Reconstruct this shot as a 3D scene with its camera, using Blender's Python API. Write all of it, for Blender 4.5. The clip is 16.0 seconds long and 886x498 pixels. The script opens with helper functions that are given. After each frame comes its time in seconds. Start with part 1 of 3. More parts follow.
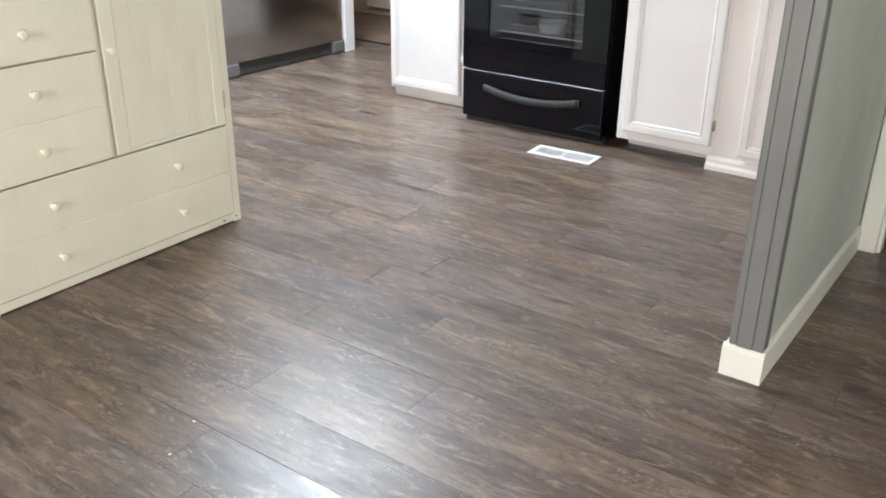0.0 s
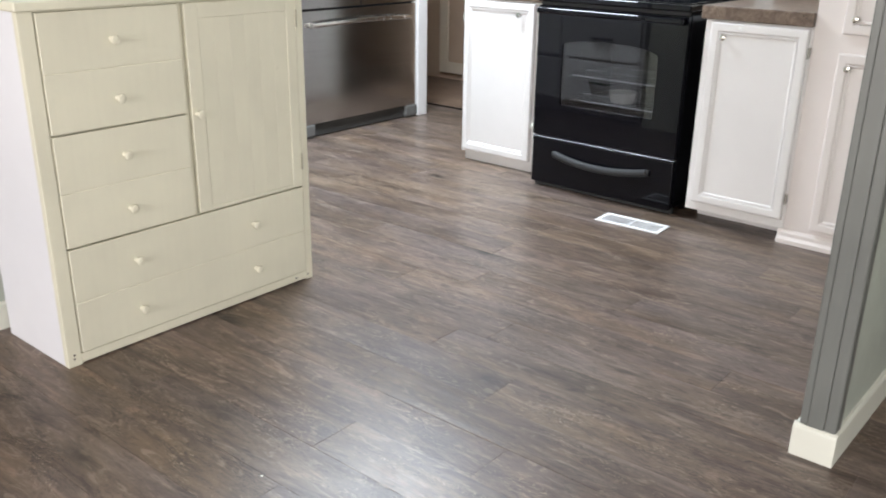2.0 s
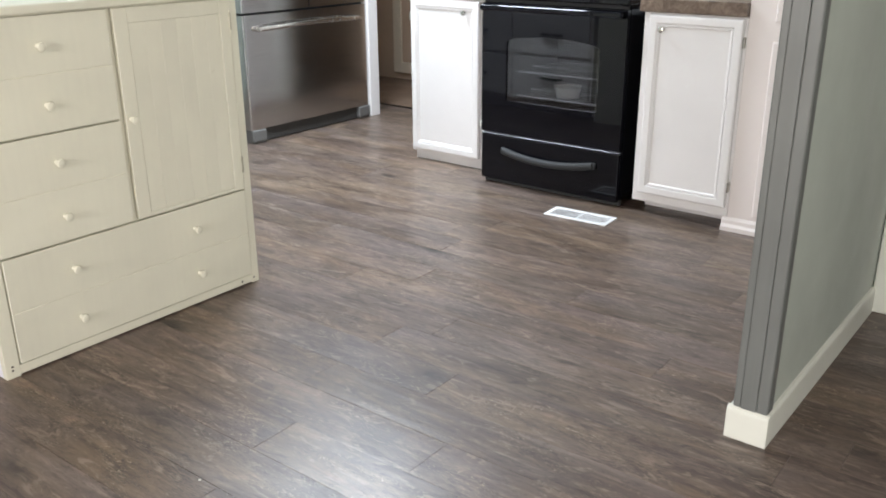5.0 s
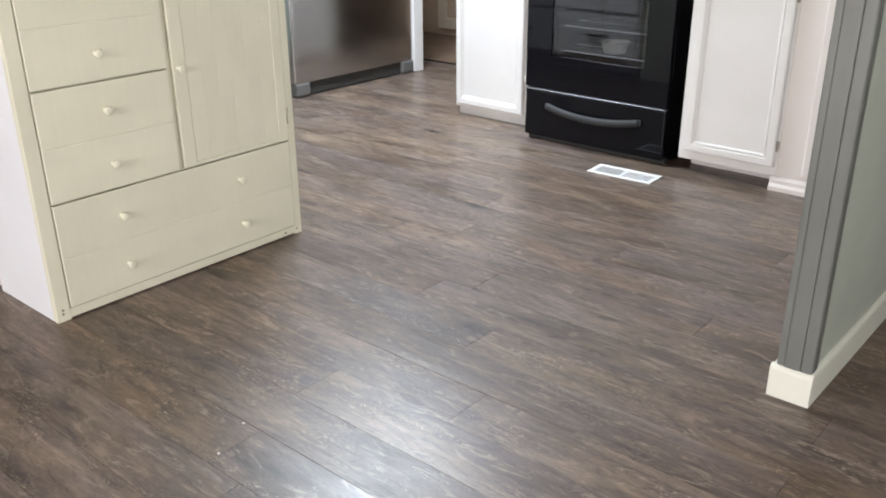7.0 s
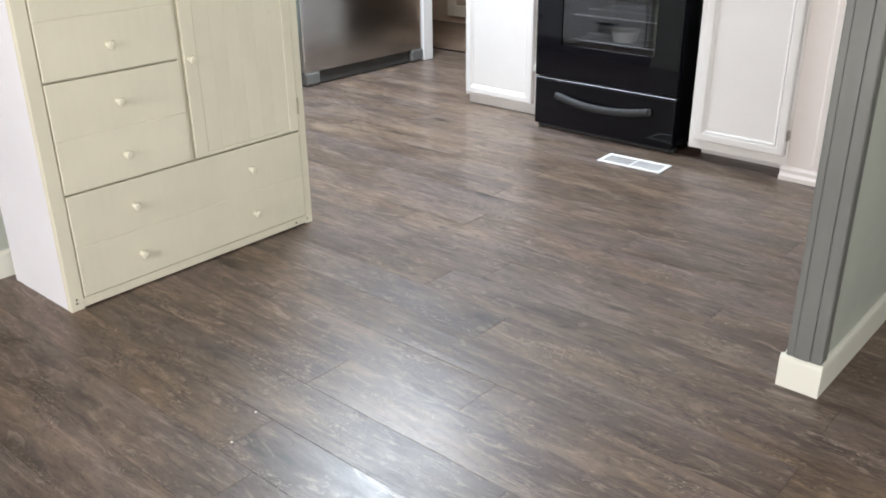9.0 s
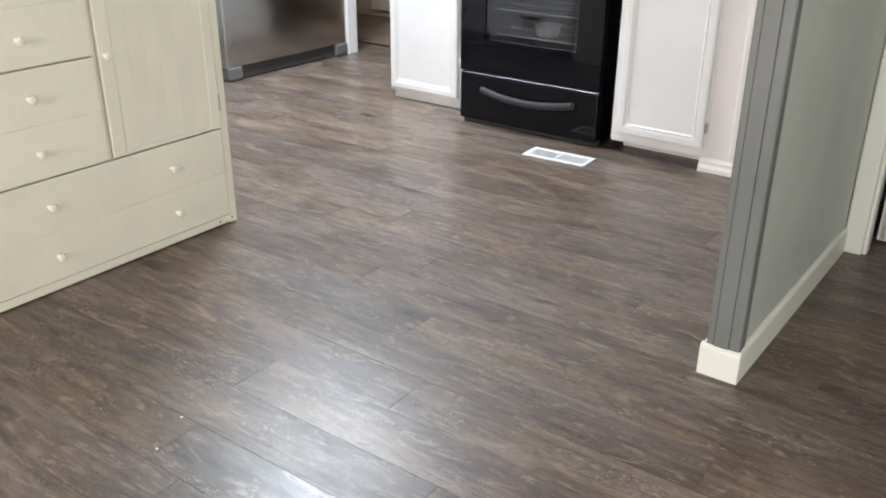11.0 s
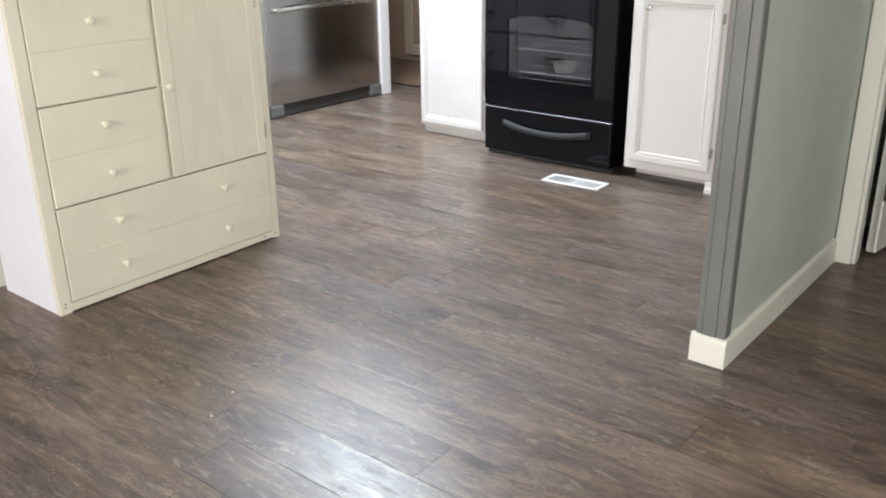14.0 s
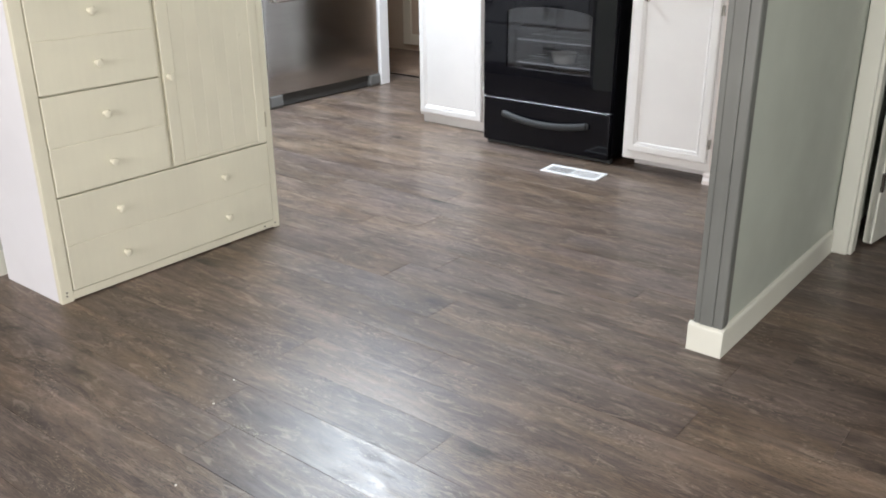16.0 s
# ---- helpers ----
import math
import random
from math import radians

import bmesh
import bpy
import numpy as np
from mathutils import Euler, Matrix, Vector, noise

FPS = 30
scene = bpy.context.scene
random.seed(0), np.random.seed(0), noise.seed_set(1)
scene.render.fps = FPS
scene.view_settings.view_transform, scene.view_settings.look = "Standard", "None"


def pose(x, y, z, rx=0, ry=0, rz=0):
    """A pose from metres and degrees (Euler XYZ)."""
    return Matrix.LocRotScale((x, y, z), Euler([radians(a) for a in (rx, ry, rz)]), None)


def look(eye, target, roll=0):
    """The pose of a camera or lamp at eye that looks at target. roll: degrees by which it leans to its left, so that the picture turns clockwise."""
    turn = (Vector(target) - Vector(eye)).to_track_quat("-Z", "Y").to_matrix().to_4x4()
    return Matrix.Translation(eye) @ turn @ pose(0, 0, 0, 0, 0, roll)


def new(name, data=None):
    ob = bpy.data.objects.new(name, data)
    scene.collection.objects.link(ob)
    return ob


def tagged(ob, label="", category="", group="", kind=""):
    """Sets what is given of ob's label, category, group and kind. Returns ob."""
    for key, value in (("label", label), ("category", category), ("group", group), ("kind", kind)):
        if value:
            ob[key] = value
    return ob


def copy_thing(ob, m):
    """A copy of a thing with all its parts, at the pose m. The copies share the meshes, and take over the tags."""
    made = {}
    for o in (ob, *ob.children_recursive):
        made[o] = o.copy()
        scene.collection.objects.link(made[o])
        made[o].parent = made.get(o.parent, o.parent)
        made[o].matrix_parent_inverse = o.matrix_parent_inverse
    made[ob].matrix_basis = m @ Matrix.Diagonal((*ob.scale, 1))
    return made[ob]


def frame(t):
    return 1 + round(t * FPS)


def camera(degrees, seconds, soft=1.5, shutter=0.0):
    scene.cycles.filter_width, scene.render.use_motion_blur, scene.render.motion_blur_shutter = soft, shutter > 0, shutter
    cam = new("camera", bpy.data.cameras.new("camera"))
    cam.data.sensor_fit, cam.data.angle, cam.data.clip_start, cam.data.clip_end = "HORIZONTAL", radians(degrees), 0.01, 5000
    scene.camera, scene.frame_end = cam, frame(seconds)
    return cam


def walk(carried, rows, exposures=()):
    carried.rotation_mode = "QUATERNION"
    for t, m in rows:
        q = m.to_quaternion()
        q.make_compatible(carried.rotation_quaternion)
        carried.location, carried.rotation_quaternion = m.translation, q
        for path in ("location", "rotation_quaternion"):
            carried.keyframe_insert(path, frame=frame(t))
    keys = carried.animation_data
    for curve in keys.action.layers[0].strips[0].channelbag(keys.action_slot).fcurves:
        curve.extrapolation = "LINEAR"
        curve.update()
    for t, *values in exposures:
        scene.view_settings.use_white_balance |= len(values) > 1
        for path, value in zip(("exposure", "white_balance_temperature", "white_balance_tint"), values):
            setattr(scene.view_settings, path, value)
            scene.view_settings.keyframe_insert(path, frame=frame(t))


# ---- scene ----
cam = camera(53.8, 16.0, soft=1.8, shutter=0.4)
PATH = [
    (0, (0.024, 0.25, 1.191), (-1.044, 1.727, 0.367), 0.6),
    (0.5, (-0.006, 0.246, 1.203), (-1.05, 1.736, 0.372), 0.3),
    (1, (-0.007, 0.228, 1.219), (-1.037, 1.779, 0.489), 0.2),
    (1.5, (-0.003, 0.206, 1.223), (-1.09, 1.72, 0.497), 1.9),
    (2, (0.026, 0.214, 1.222), (-1.185, 1.643, 0.521), 0.9),
    (2.5, (0.064, 0.223, 1.218), (-1.187, 1.608, 0.5), 0.5),
    (3, (0.092, 0.238, 1.214), (-1.141, 1.651, 0.519), -0.1),
    (3.5, (0.106, 0.247, 1.215), (-1.1, 1.688, 0.529), -0.5),
    (4, (0.109, 0.262, 1.222), (-1.057, 1.743, 0.552), -0.1),
    (6.5, (0.11, 0.268, 1.196), (-1.069, 1.685, 0.419), -0.5),
    (7, (0.107, 0.258, 1.193), (-1.105, 1.643, 0.411), -0.4),
    (7.5, (0.109, 0.247, 1.201), (-1.13, 1.622, 0.443), -0.6),
    (8, (0.112, 0.245, 1.199), (-1.133, 1.593, 0.404), -1.2),
    (10.5, (0.101, 0.259, 1.215), (-1.036, 1.682, 0.388), 0.9),
    (11, (0.112, 0.259, 1.215), (-0.98, 1.718, 0.391), 0.3),
    (11.5, (0.111, 0.23, 1.223), (-0.941, 1.734, 0.43), -0.3),
    (12, (0.092, 0.15, 1.229), (-0.864, 1.697, 0.396), -0.0),
    (12.5, (0.098, 0.08, 1.23), (-0.864, 1.619, 0.391), -0.9),
    (13, (0.179, 0.049, 1.232), (-0.866, 1.568, 0.458), -0.7),
    (13.5, (0.314, 0.027, 1.22), (-0.788, 1.517, 0.468), 2.0),
    (14, (0.352, 0.024, 1.215), (-0.83, 1.467, 0.491), -0.7),
    (14.5, (0.357, 0.012, 1.22), (-0.862, 1.413, 0.478), -0.7),
    (15, (0.354, 0.009, 1.221), (-0.85, 1.419, 0.472), -0.3),
    (15.5, (0.356, 0.009, 1.223), (-0.838, 1.429, 0.476), -0.5),
    (16, (0.357, 0.006, 1.219), (-0.815, 1.446, 0.475), -0.5),
]
walk(cam, [(t, look(eye, target, roll)) for t, eye, target, roll in PATH],
     [(0, 0.10), (2, -0.02), (4, -0.07), (8, 0.0), (10.5, -0.02), (12.5, 0.10), (14, 0.04), (15, -0.14), (16, -0.05)])

# ---- world, sun, large lights ----
world = bpy.data.worlds.new("sky_world")
scene.world = world
world.use_nodes = True
wn = world.node_tree
sky = wn.nodes.new("ShaderNodeTexSky")
sky.sky_type = 'NISHITA'
sky.sun_disc = False
sky.sun_elevation = radians(48)
sky.sun_rotation = radians(200)
wn.links.new(sky.outputs[0], wn.nodes["Background"].inputs[0])
wn.nodes["Background"].inputs[1].default_value = 0.1


def area_lamp(name, m, width, height, watts, colour, spread=180):
    data = bpy.data.lights.new(name, 'AREA')
    data.shape = 'RECTANGLE'
    data.size, data.size_y = width, height
    data.energy, data.color = watts, colour
    data.spread = radians(spread)
    ob = new(name, data)
    ob.matrix_world = m
    return ob


# daylight in the openings: living-room windows behind the camera, the kitchen skylight
area_lamp("window_daylight", look((-0.9, -2.93, 1.45), (-0.9, 3.0, 1.0)), 2.5, 1.5, 146, (1.0, 0.945, 0.935))
area_lamp("east_window_daylight", look((2.18, -0.55, 1.45), (-2.0, -0.1, 0.9)), 2.0, 1.4, 98, (1.0, 0.955, 0.93))
area_lamp("skylight_daylight", look((-3.09, 3.30, 2.60), (-3.09, 3.30, 0.0)), 0.76, 1.06, 172, (0.78, 0.89, 1.0))


# ---- materials ----
class Nodes:
    def __init__(self, name):
        self.mat = bpy.data.materials.new(name)
        self.mat.use_nodes = True
        self.t = self.mat.node_tree
        self.b = self.t.nodes["Principled BSDF"]

    def node(self, kind, **sets):
        n = self.t.nodes.new(kind)
        for key, value in sets.items():
            if key in n.inputs:
                n.inputs[key].default_value = value
        return n

    def link(self, a, b):
        self.t.links.new(a, b)

    def coords(self, scale=(1, 1, 1), shift=0.0):
        """Object coordinates, moved by each object's own random number."""
        tc = self.node("ShaderNodeTexCoord")
        mp = self.node("ShaderNodeMapping")
        mp.inputs["Scale"].default_value = scale
        if shift:
            info = self.node("ShaderNodeObjectInfo")
            mul = self.node("ShaderNodeVectorMath")
            mul.operation = 'SCALE'
            mul.inputs[0].default_value = (shift, shift * 0.7, shift * 0.4)
            self.link(info.outputs["Random"], mul.inputs["Scale"])
            add = self.node("ShaderNodeVectorMath")
            self.link(tc.outputs["Object"], add.inputs[0])
            self.link(mul.outputs[0], add.inputs[1])
            self.link(add.outputs[0], mp.inputs["Vector"])
        else:
            self.link(tc.outputs["Object"], mp.inputs["Vector"])
        return mp.outputs[0]

    def noise(self, vec, scale, detail=4.0, rough=0.55, dist=0.0):
        n = self.node("ShaderNodeTexNoise", Scale=scale, Detail=detail, Roughness=rough, Distortion=dist)
        self.link(vec, n.inputs["Vector"])
        return n.outputs[0]

    def ramp(self, fac, stops):
        r = self.node("ShaderNodeValToRGB")
        e = r.color_ramp.elements
        while len(e) < len(stops):
            e.new(0.5)
        for el, (pos, col) in zip(e, stops):
            el.position = pos
            el.color = (*col, 1) if isinstance(col, tuple) else (col, col, col, 1)
        self.link(fac, r.inputs[0])
        return r.outputs[0]

    def mix(self, a, b, fac, blend='MIX'):
        m = self.node("ShaderNodeMix")
        m.data_type, m.blend_type = 'RGBA', blend
        for sock, v in ((m.inputs[0], fac), (m.inputs[6], a), (m.inputs[7], b)):
            if isinstance(v, (int, float)):
                sock.default_value = v
            elif isinstance(v, tuple):
                sock.default_value = (*v, 1)
            else:
                self.link(v, sock)
        return m.outputs[2]

    def bump(self, height, strength, distance=0.002, chain=None):
        n = self.node("ShaderNodeBump", Strength=strength, Distance=distance)
        self.link(height, n.inputs["Height"])
        if chain is not None:
            self.link(chain, n.inputs["Normal"])
        return n.outputs[0]

    def done(self, colour=None, rough=None, normal=None, metal=None):
        for key, v in (("Base Color", colour), ("Roughness", rough), ("Normal", normal), ("Metallic", metal)):
            if v is None:
                continue
            if isinstance(v, (int, float)):
                self.b.inputs[key].default_value = v
            elif isinstance(v, tuple):
                self.b.inputs[key].default_value = (*v, 1)
            else:
                self.link(v, self.b.inputs[key])
        return self.mat


def paint(name, colour, rough=0.45, mottle=0.06, grain=0.0, wear=None, bumps=0.12):
    """Brushed paint: cloudy tone, fine brush relief, and, where given, rubbed-through flecks of another colour."""
    n = Nodes(name)
    v = n.coords((1, 1, 1), 3.0)
    cloud = n.noise(v, 3.5, 5)
    dark = tuple(c * (1 - mottle * 2) for c in colour)
    light = tuple(min(1, c * (1 + mottle)) for c in colour)
    col = n.ramp(cloud, [(0.3, dark), (0.7, light)])
    streak = n.noise(n.coords((60, 60, 3), 3.0), 1.0, 4)
    if grain:
        col = n.mix(col, n.ramp(streak, [(0.35, 1 - grain), (0.62, 1.0)]), 1.0, 'MULTIPLY')
    if wear:
        fleck = n.ramp(n.noise(v, 38, 6, 0.7), [(0.66, 0.0), (0.72, 1.0)])
        where = n.ramp(n.noise(v, 2.2, 3), [(0.55, 0.0), (0.75, 0.8)])
        both = n.mix(fleck, where, 1.0, 'MULTIPLY')
        col = n.mix(col, wear, both)
    rgh = n.ramp(n.noise(v, 9, 4), [(0.3, rough - 0.06), (0.7, min(1.0, rough + 0.08))])
    return n.done(col, rgh, n.bump(streak, bumps, 0.001, n.bump(n.noise(v, 140, 3), bumps * 0.5, 0.0006)))


def wood_floor():
    """Grey-brown laminate: plank tone, long streaks, broken pale and dark flecks, ring figure, knots, scraped ripples."""
    n = Nodes("laminate_wood")
    v = n.coords((1, 1, 1), 37.0)
    tone = n.noise(n.coords((0.9, 3.2, 1), 37.0), 1.4, 3, 0.6, 0.8)
    hue = n.noise(n.coords((1.3, 5.0, 1), 71.0), 1.2, 3, 0.55, 0.6)
    streak = n.noise(n.coords((2.6, 34.0, 1), 37.0), 1.0, 5, 0.62, 0.9)
    dash = n.noise(n.coords((5.0, 21.0, 1), 37.0), 1.0, 6, 0.70, 1.4)
    worm = n.noise(n.coords((26.0, 85.0, 1), 37.0), 1.0, 5, 0.72, 1.6)
    fine = n.noise(n.coords((10.0, 240.0, 1), 37.0), 1.0, 4, 0.6)
    col = n.ramp(tone, [(0.28, (0.080, 0.057, 0.044)), (0.45, (0.120, 0.089, 0.071)), (0.58, (0.155, 0.118, 0.095)), (0.74, (0.200, 0.158, 0.131))])
    col = n.mix(col, n.ramp(hue, [(0.38, (0.92, 0.92, 1.02)), (0.62, (1.06, 1.0, 0.90))]), 1.0, 'MULTIPLY')
    col = n.mix(col, n.ramp(streak, [(0.30, 0.52), (0.45, 0.92), (0.58, 1.12), (0.72, 1.50)]), 0.75, 'MULTIPLY')
    col = n.mix(col, n.ramp(dash, [(0.32, 0.40), (0.44, 0.90), (0.57, 1.14), (0.70, 1.75)]), 0.80, 'MULTIPLY')
    col = n.mix(col, n.ramp(worm, [(0.28, 0.48), (0.45, 0.97), (0.58, 1.06), (0.72, 1.50)]), 0.85, 'MULTIPLY')
    col = n.mix(col, n.ramp(fine, [(0.30, 0.80), (0.58, 1.06)]), 0.4, 'MULTIPLY')
    # cathedral figure in some stretches
    warp = n.noise(n.coords((1.6, 4.0, 1), 43.0), 1.3, 2)
    rings = n.node("ShaderNodeTexWave", Scale=9.0, Distortion=11.0, Detail=3.0)
    rings.inputs["Detail Scale"].default_value = 1.4
    rings.bands_direction = 'Y'
    n.link(n.coords((1.6, 6.5, 1), 37.0), rings.inputs["Vector"])
    ringed = n.ramp(warp, [(0.53, 0.0), (0.60, 0.85)])
    col = n.mix(col, n.ramp(rings.outputs["Color"], [(0.08, 0.50), (0.40, 1.0), (0.9, 1.22)]), ringed, 'MULTIPLY')
    # broken patches of pale and dark stain
    patch = n.noise(n.coords((6.0, 25.0, 1), 37.0), 1.25, 6, 0.72, 1.3)
    col = n.mix(col, (0.275, 0.222, 0.182), n.ramp(patch, [(0.55, 0.0), (0.63, 0.70)]))
    col = n.mix(col, (0.046, 0.031, 0.026), n.ramp(patch, [(0.34, 0.75), (0.43, 0.0)]))
    chip = n.noise(n.coords((30.0, 80.0, 1), 53.0), 1.0, 3, 0.6, 3.0)
    cluster = n.ramp(n.noise(n.coords((2.8, 9.0, 1), 61.0), 1.0, 3, 0.6, 0.8), [(0.52, 0.0), (0.62, 1.0)])
    col = n.mix(col, (0.40, 0.33, 0.26), n.mix(n.ramp(chip, [(0.59, 0.0), (0.65, 0.8)]), cluster, 1.0, 'MULTIPLY'))
    col = n.mix(col, (0.040, 0.027, 0.022), n.mix(n.ramp(chip, [(0.35, 0.85), (0.41, 0.0)]), cluster, 1.0, 'MULTIPLY'))
    knots = n.node("ShaderNodeTexVoronoi", Scale=1.0, Randomness=1.0)
    n.link(n.mix(n.coords((2.2, 7.0, 1), 37.0), n.noise(v, 12, 3), 0.22), knots.inputs["Vector"])
    col = n.mix(col, n.ramp(knots.outputs["Distance"], [(0.05, 0.15), (0.10, 0.55), (0.19, 1.0)]), 0.9, 'MULTIPLY')
    crack = n.ramp(n.noise(n.coords((7.0, 30.0, 1), 37.0), 1.0, 2, 0.5, 4.0), [(0.485, 1.0), (0.497, 0.25), (0.503, 0.25), (0.515, 1.0)])
    where = n.ramp(n.noise(n.coords((5.0, 14.0, 1), 91.0), 1.0, 2), [(0.58, 0.0), (0.64, 0.9)])
    col = n.mix(col, crack, where, 'MULTIPLY')
    info = n.node("ShaderNodeObjectInfo")
    col = n.mix(col, n.ramp(info.outputs["Random"], [(0.0, (0.80, 0.79, 0.79)), (0.5, (0.92, 0.89, 0.85)), (1.0, (1.02, 0.98, 0.95))]), 1.0, 'MULTIPLY')
    ripple = n.noise(n.coords((0.5, 26, 1), 37.0), 1.0, 1)
    rough = n.node("ShaderNodeMath")
    rough.operation = 'ADD'
    n.link(n.ramp(dash, [(0.3, 0.36), (0.7, 0.25)]), rough.inputs[0])
    n.link(n.ramp(info.outputs["Random"], [(0.0, 0.08), (0.35, 0.02), (0.7, 0.06), (1.0, 0.02)]), rough.inputs[1])
    rough = rough.outputs[0]
    scrape = n.mix(crack, (1.0, 1.0, 1.0), n.ramp(where, [(0.0, 1.0), (0.9, 0.1)]))
    nor = n.bump(worm, 0.09, 0.0010, n.bump(scrape, 0.25, 0.0012, n.bump(ripple, 0.24, 0.004)))
    return n.done(col, rough, nor)


def metal(name, colour, rough, brushed=False):
    n = Nodes(name)
    v = n.coords((1, 1, 1), 2.0)
    if brushed:
        streak = n.noise(n.coords((4, 3, 380), 2.0), 1.0, 3)
        col = n.mix(colour, n.ramp(streak, [(0.3, 0.86), (0.7, 1.05)]), 1.0, 'MULTIPLY')
        return n.done(col, rough, n.bump(streak, 0.05, 0.0004), 1.0)
    return n.done(colour, n.ramp(n.noise(v, 30, 3), [(0.3, rough - 0.05), (0.7, rough + 0.08)]), None, 1.0)


def enamel(name, colour, rough, spread=0.12, gloss=0.3):
    n = Nodes(name)
    v = n.coords((1, 1, 1), 2.0)
    n.done(colour, n.ramp(n.noise(v, 12, 5), [(0.3, rough), (0.75, rough + spread)]), n.bump(n.noise(v, 260, 2), 0.25 * spread, 0.0004))
    n.b.inputs["Specular IOR Level"].default_value = gloss
    return n.mat


def counter_stone():
    n = Nodes("laminate_countertop")
    v = n.coords()
    a = n.noise(v, 22, 6, 0.7, 0.6)
    col = n.ramp(a, [(0.28, (0.045, 0.030, 0.022)), (0.45, (0.125, 0.085, 0.062)), (0.58, (0.20, 0.145, 0.11)), (0.75, (0.34, 0.27, 0.22))])
    fleck = n.ramp(n.noise(v, 120, 3), [(0.62, 1.0), (0.7, 0.45)])
    return n.done(n.mix(col, fleck, 0.8, 'MULTIPLY'), 0.3, n.bump(a, 0.04, 0.0006))


def carpet_pile():
    n = Nodes("brown_carpet")
    v = n.coords()
    fine = n.noise(v, 260, 3, 0.7)
    col = n.mix(n.ramp(n.noise(v, 5, 4), [(0.3, (0.16, 0.10, 0.064)), (0.7, (0.23, 0.15, 0.10))]), n.ramp(fine, [(0.3, 0.6), (0.7, 1.2)]), 1.0, 'MULTIPLY')
    return n.done(col, 0.95, n.bump(fine, 0.8, 0.006))


def glass(name, colour, rough, trans=1.0):
    n = Nodes(name)
    n.b.inputs["Transmission Weight"].default_value = trans
    n.b.inputs["IOR"].default_value = 1.62
    return n.done(colour, rough)


FLOOR = wood_floor()
CREAM = paint("cream_milk_paint", (0.722, 0.697, 0.566), 0.55, 0.035, 0.018, (0.42, 0.36, 0.24), 0.10)
WHITE_SIDE = paint("whiter_side_panel", (0.79, 0.79, 0.83), 0.5, 0.02)
CAB_WHITE = paint("white_cabinet_paint", (0.80, 0.765, 0.75), 0.38, 0.02, 0.0, None, 0.15)
TRIM_WHITE = paint("white_trim_paint", (0.735, 0.74, 0.665), 0.4, 0.03)
GREY_WALL = paint("grey_green_wall_paint", (0.485, 0.522, 0.470), 0.42, 0.03, 0.0, None, 0.3)
GREY_TRIM = paint("dark_grey_trim_paint", (0.160, 0.167, 0.158), 0.38, 0.05, 0.06, None, 0.2)
WALL_WHITE = paint("off_white_wall_paint", (0.72, 0.70, 0.66), 0.6, 0.03)
CEIL_WHITE = paint("white_ceiling_paint", (0.78, 0.78, 0.76), 0.8, 0.02)
BEIGE = paint("beige_wall_paint", (0.50, 0.36, 0.26), 0.55, 0.04)
BEIGE_TRIM = paint("tan_trim_paint", (0.72, 0.61, 0.48), 0.45, 0.03)
PINK_WHITE = paint("warm_white_pantry_paint", (0.79, 0.72, 0.69), 0.42, 0.02)
GAP = enamel("dark_gap", (0.05, 0.045, 0.035), 0.8)
BLACK = enamel("black_enamel", (0.004, 0.004, 0.006), 0.02, 0.04, 0.24)
BLACK_TRIM = enamel("black_satin_handle", (0.035, 0.035, 0.036), 0.6)
PULL_GREY = enamel("dark_grey_satin_pull", (0.032, 0.032, 0.033), 0.6)
CAVITY = enamel("oven_cavity_enamel", (0.006, 0.0065, 0.008), 0.5)
OVEN_GLASS = glass("tinted_oven_glass", (0.26, 0.27, 0.30), 0.01)
STEEL = metal("brushed_stainless_steel", (0.56, 0.55, 0.54), 0.18, True)
STEEL_DARK = metal("dark_steel_edge", (0.20, 0.20, 0.205), 0.4)
CHROME = metal("satin_nickel", (0.62, 0.60, 0.56), 0.22)
WIRE = enamel("oven_rack_wire", (0.85, 0.85, 0.84), 0.3)
KICK_GREY = enamel("dark_grey_plastic", (0.05, 0.048, 0.045), 0.6)
PLASTIC_GREY = enamel("grey_plastic", (0.13, 0.125, 0.118), 0.5)
VENT_WHITE = paint("white_register_enamel", (0.80, 0.79, 0.79), 0.35, 0.02)
VENT_GREY = paint("light_damper_paint", (0.50, 0.485, 0.49), 0.5, 0.03)
DUCT = paint("register_damper_paint", (0.38, 0.37, 0.37), 0.5, 0.03)
COUNTER = counter_stone()
CARPET = carpet_pile()
PAN_WHITE = enamel("white_dish_glaze", (0.62, 0.60, 0.52), 0.25)
TILE = paint("beige_backsplash_tile", (0.55, 0.49, 0.42), 0.3, 0.08)
PULL_DARK = metal("dark_bronze_pull", (0.10, 0.09, 0.08), 0.35)
BRASS_DULL = metal("dull_painted_hinge", (0.45, 0.42, 0.33), 0.5)
SPECK = paint("white_fleck", (0.75, 0.72, 0.66), 0.6)


# ---- mesh helpers ----
def mesh_of(bm, name, materials):
    bmesh.ops.recalc_face_normals(bm, faces=bm.faces)
    me = bpy.data.meshes.new(name)
    bm.to_mesh(me)
    bm.free()
    for m in materials if isinstance(materials, (list, tuple)) else [materials]:
        me.materials.append(m)
    return me


def part(name, bm, material, parent=None, label="", smooth=False, place=None):
    me = mesh_of(bm, name, material)
    if smooth:
        me.polygons.foreach_set("use_smooth", [True] * len(me.polygons))
        me.set_sharp_from_angle(angle=radians(35))
    ob = new(name, me)
    if parent is not None:
        ob.parent = parent
    if place is not None:
        ob.matrix_basis = place
    if label:
        ob["label"] = label
    return ob


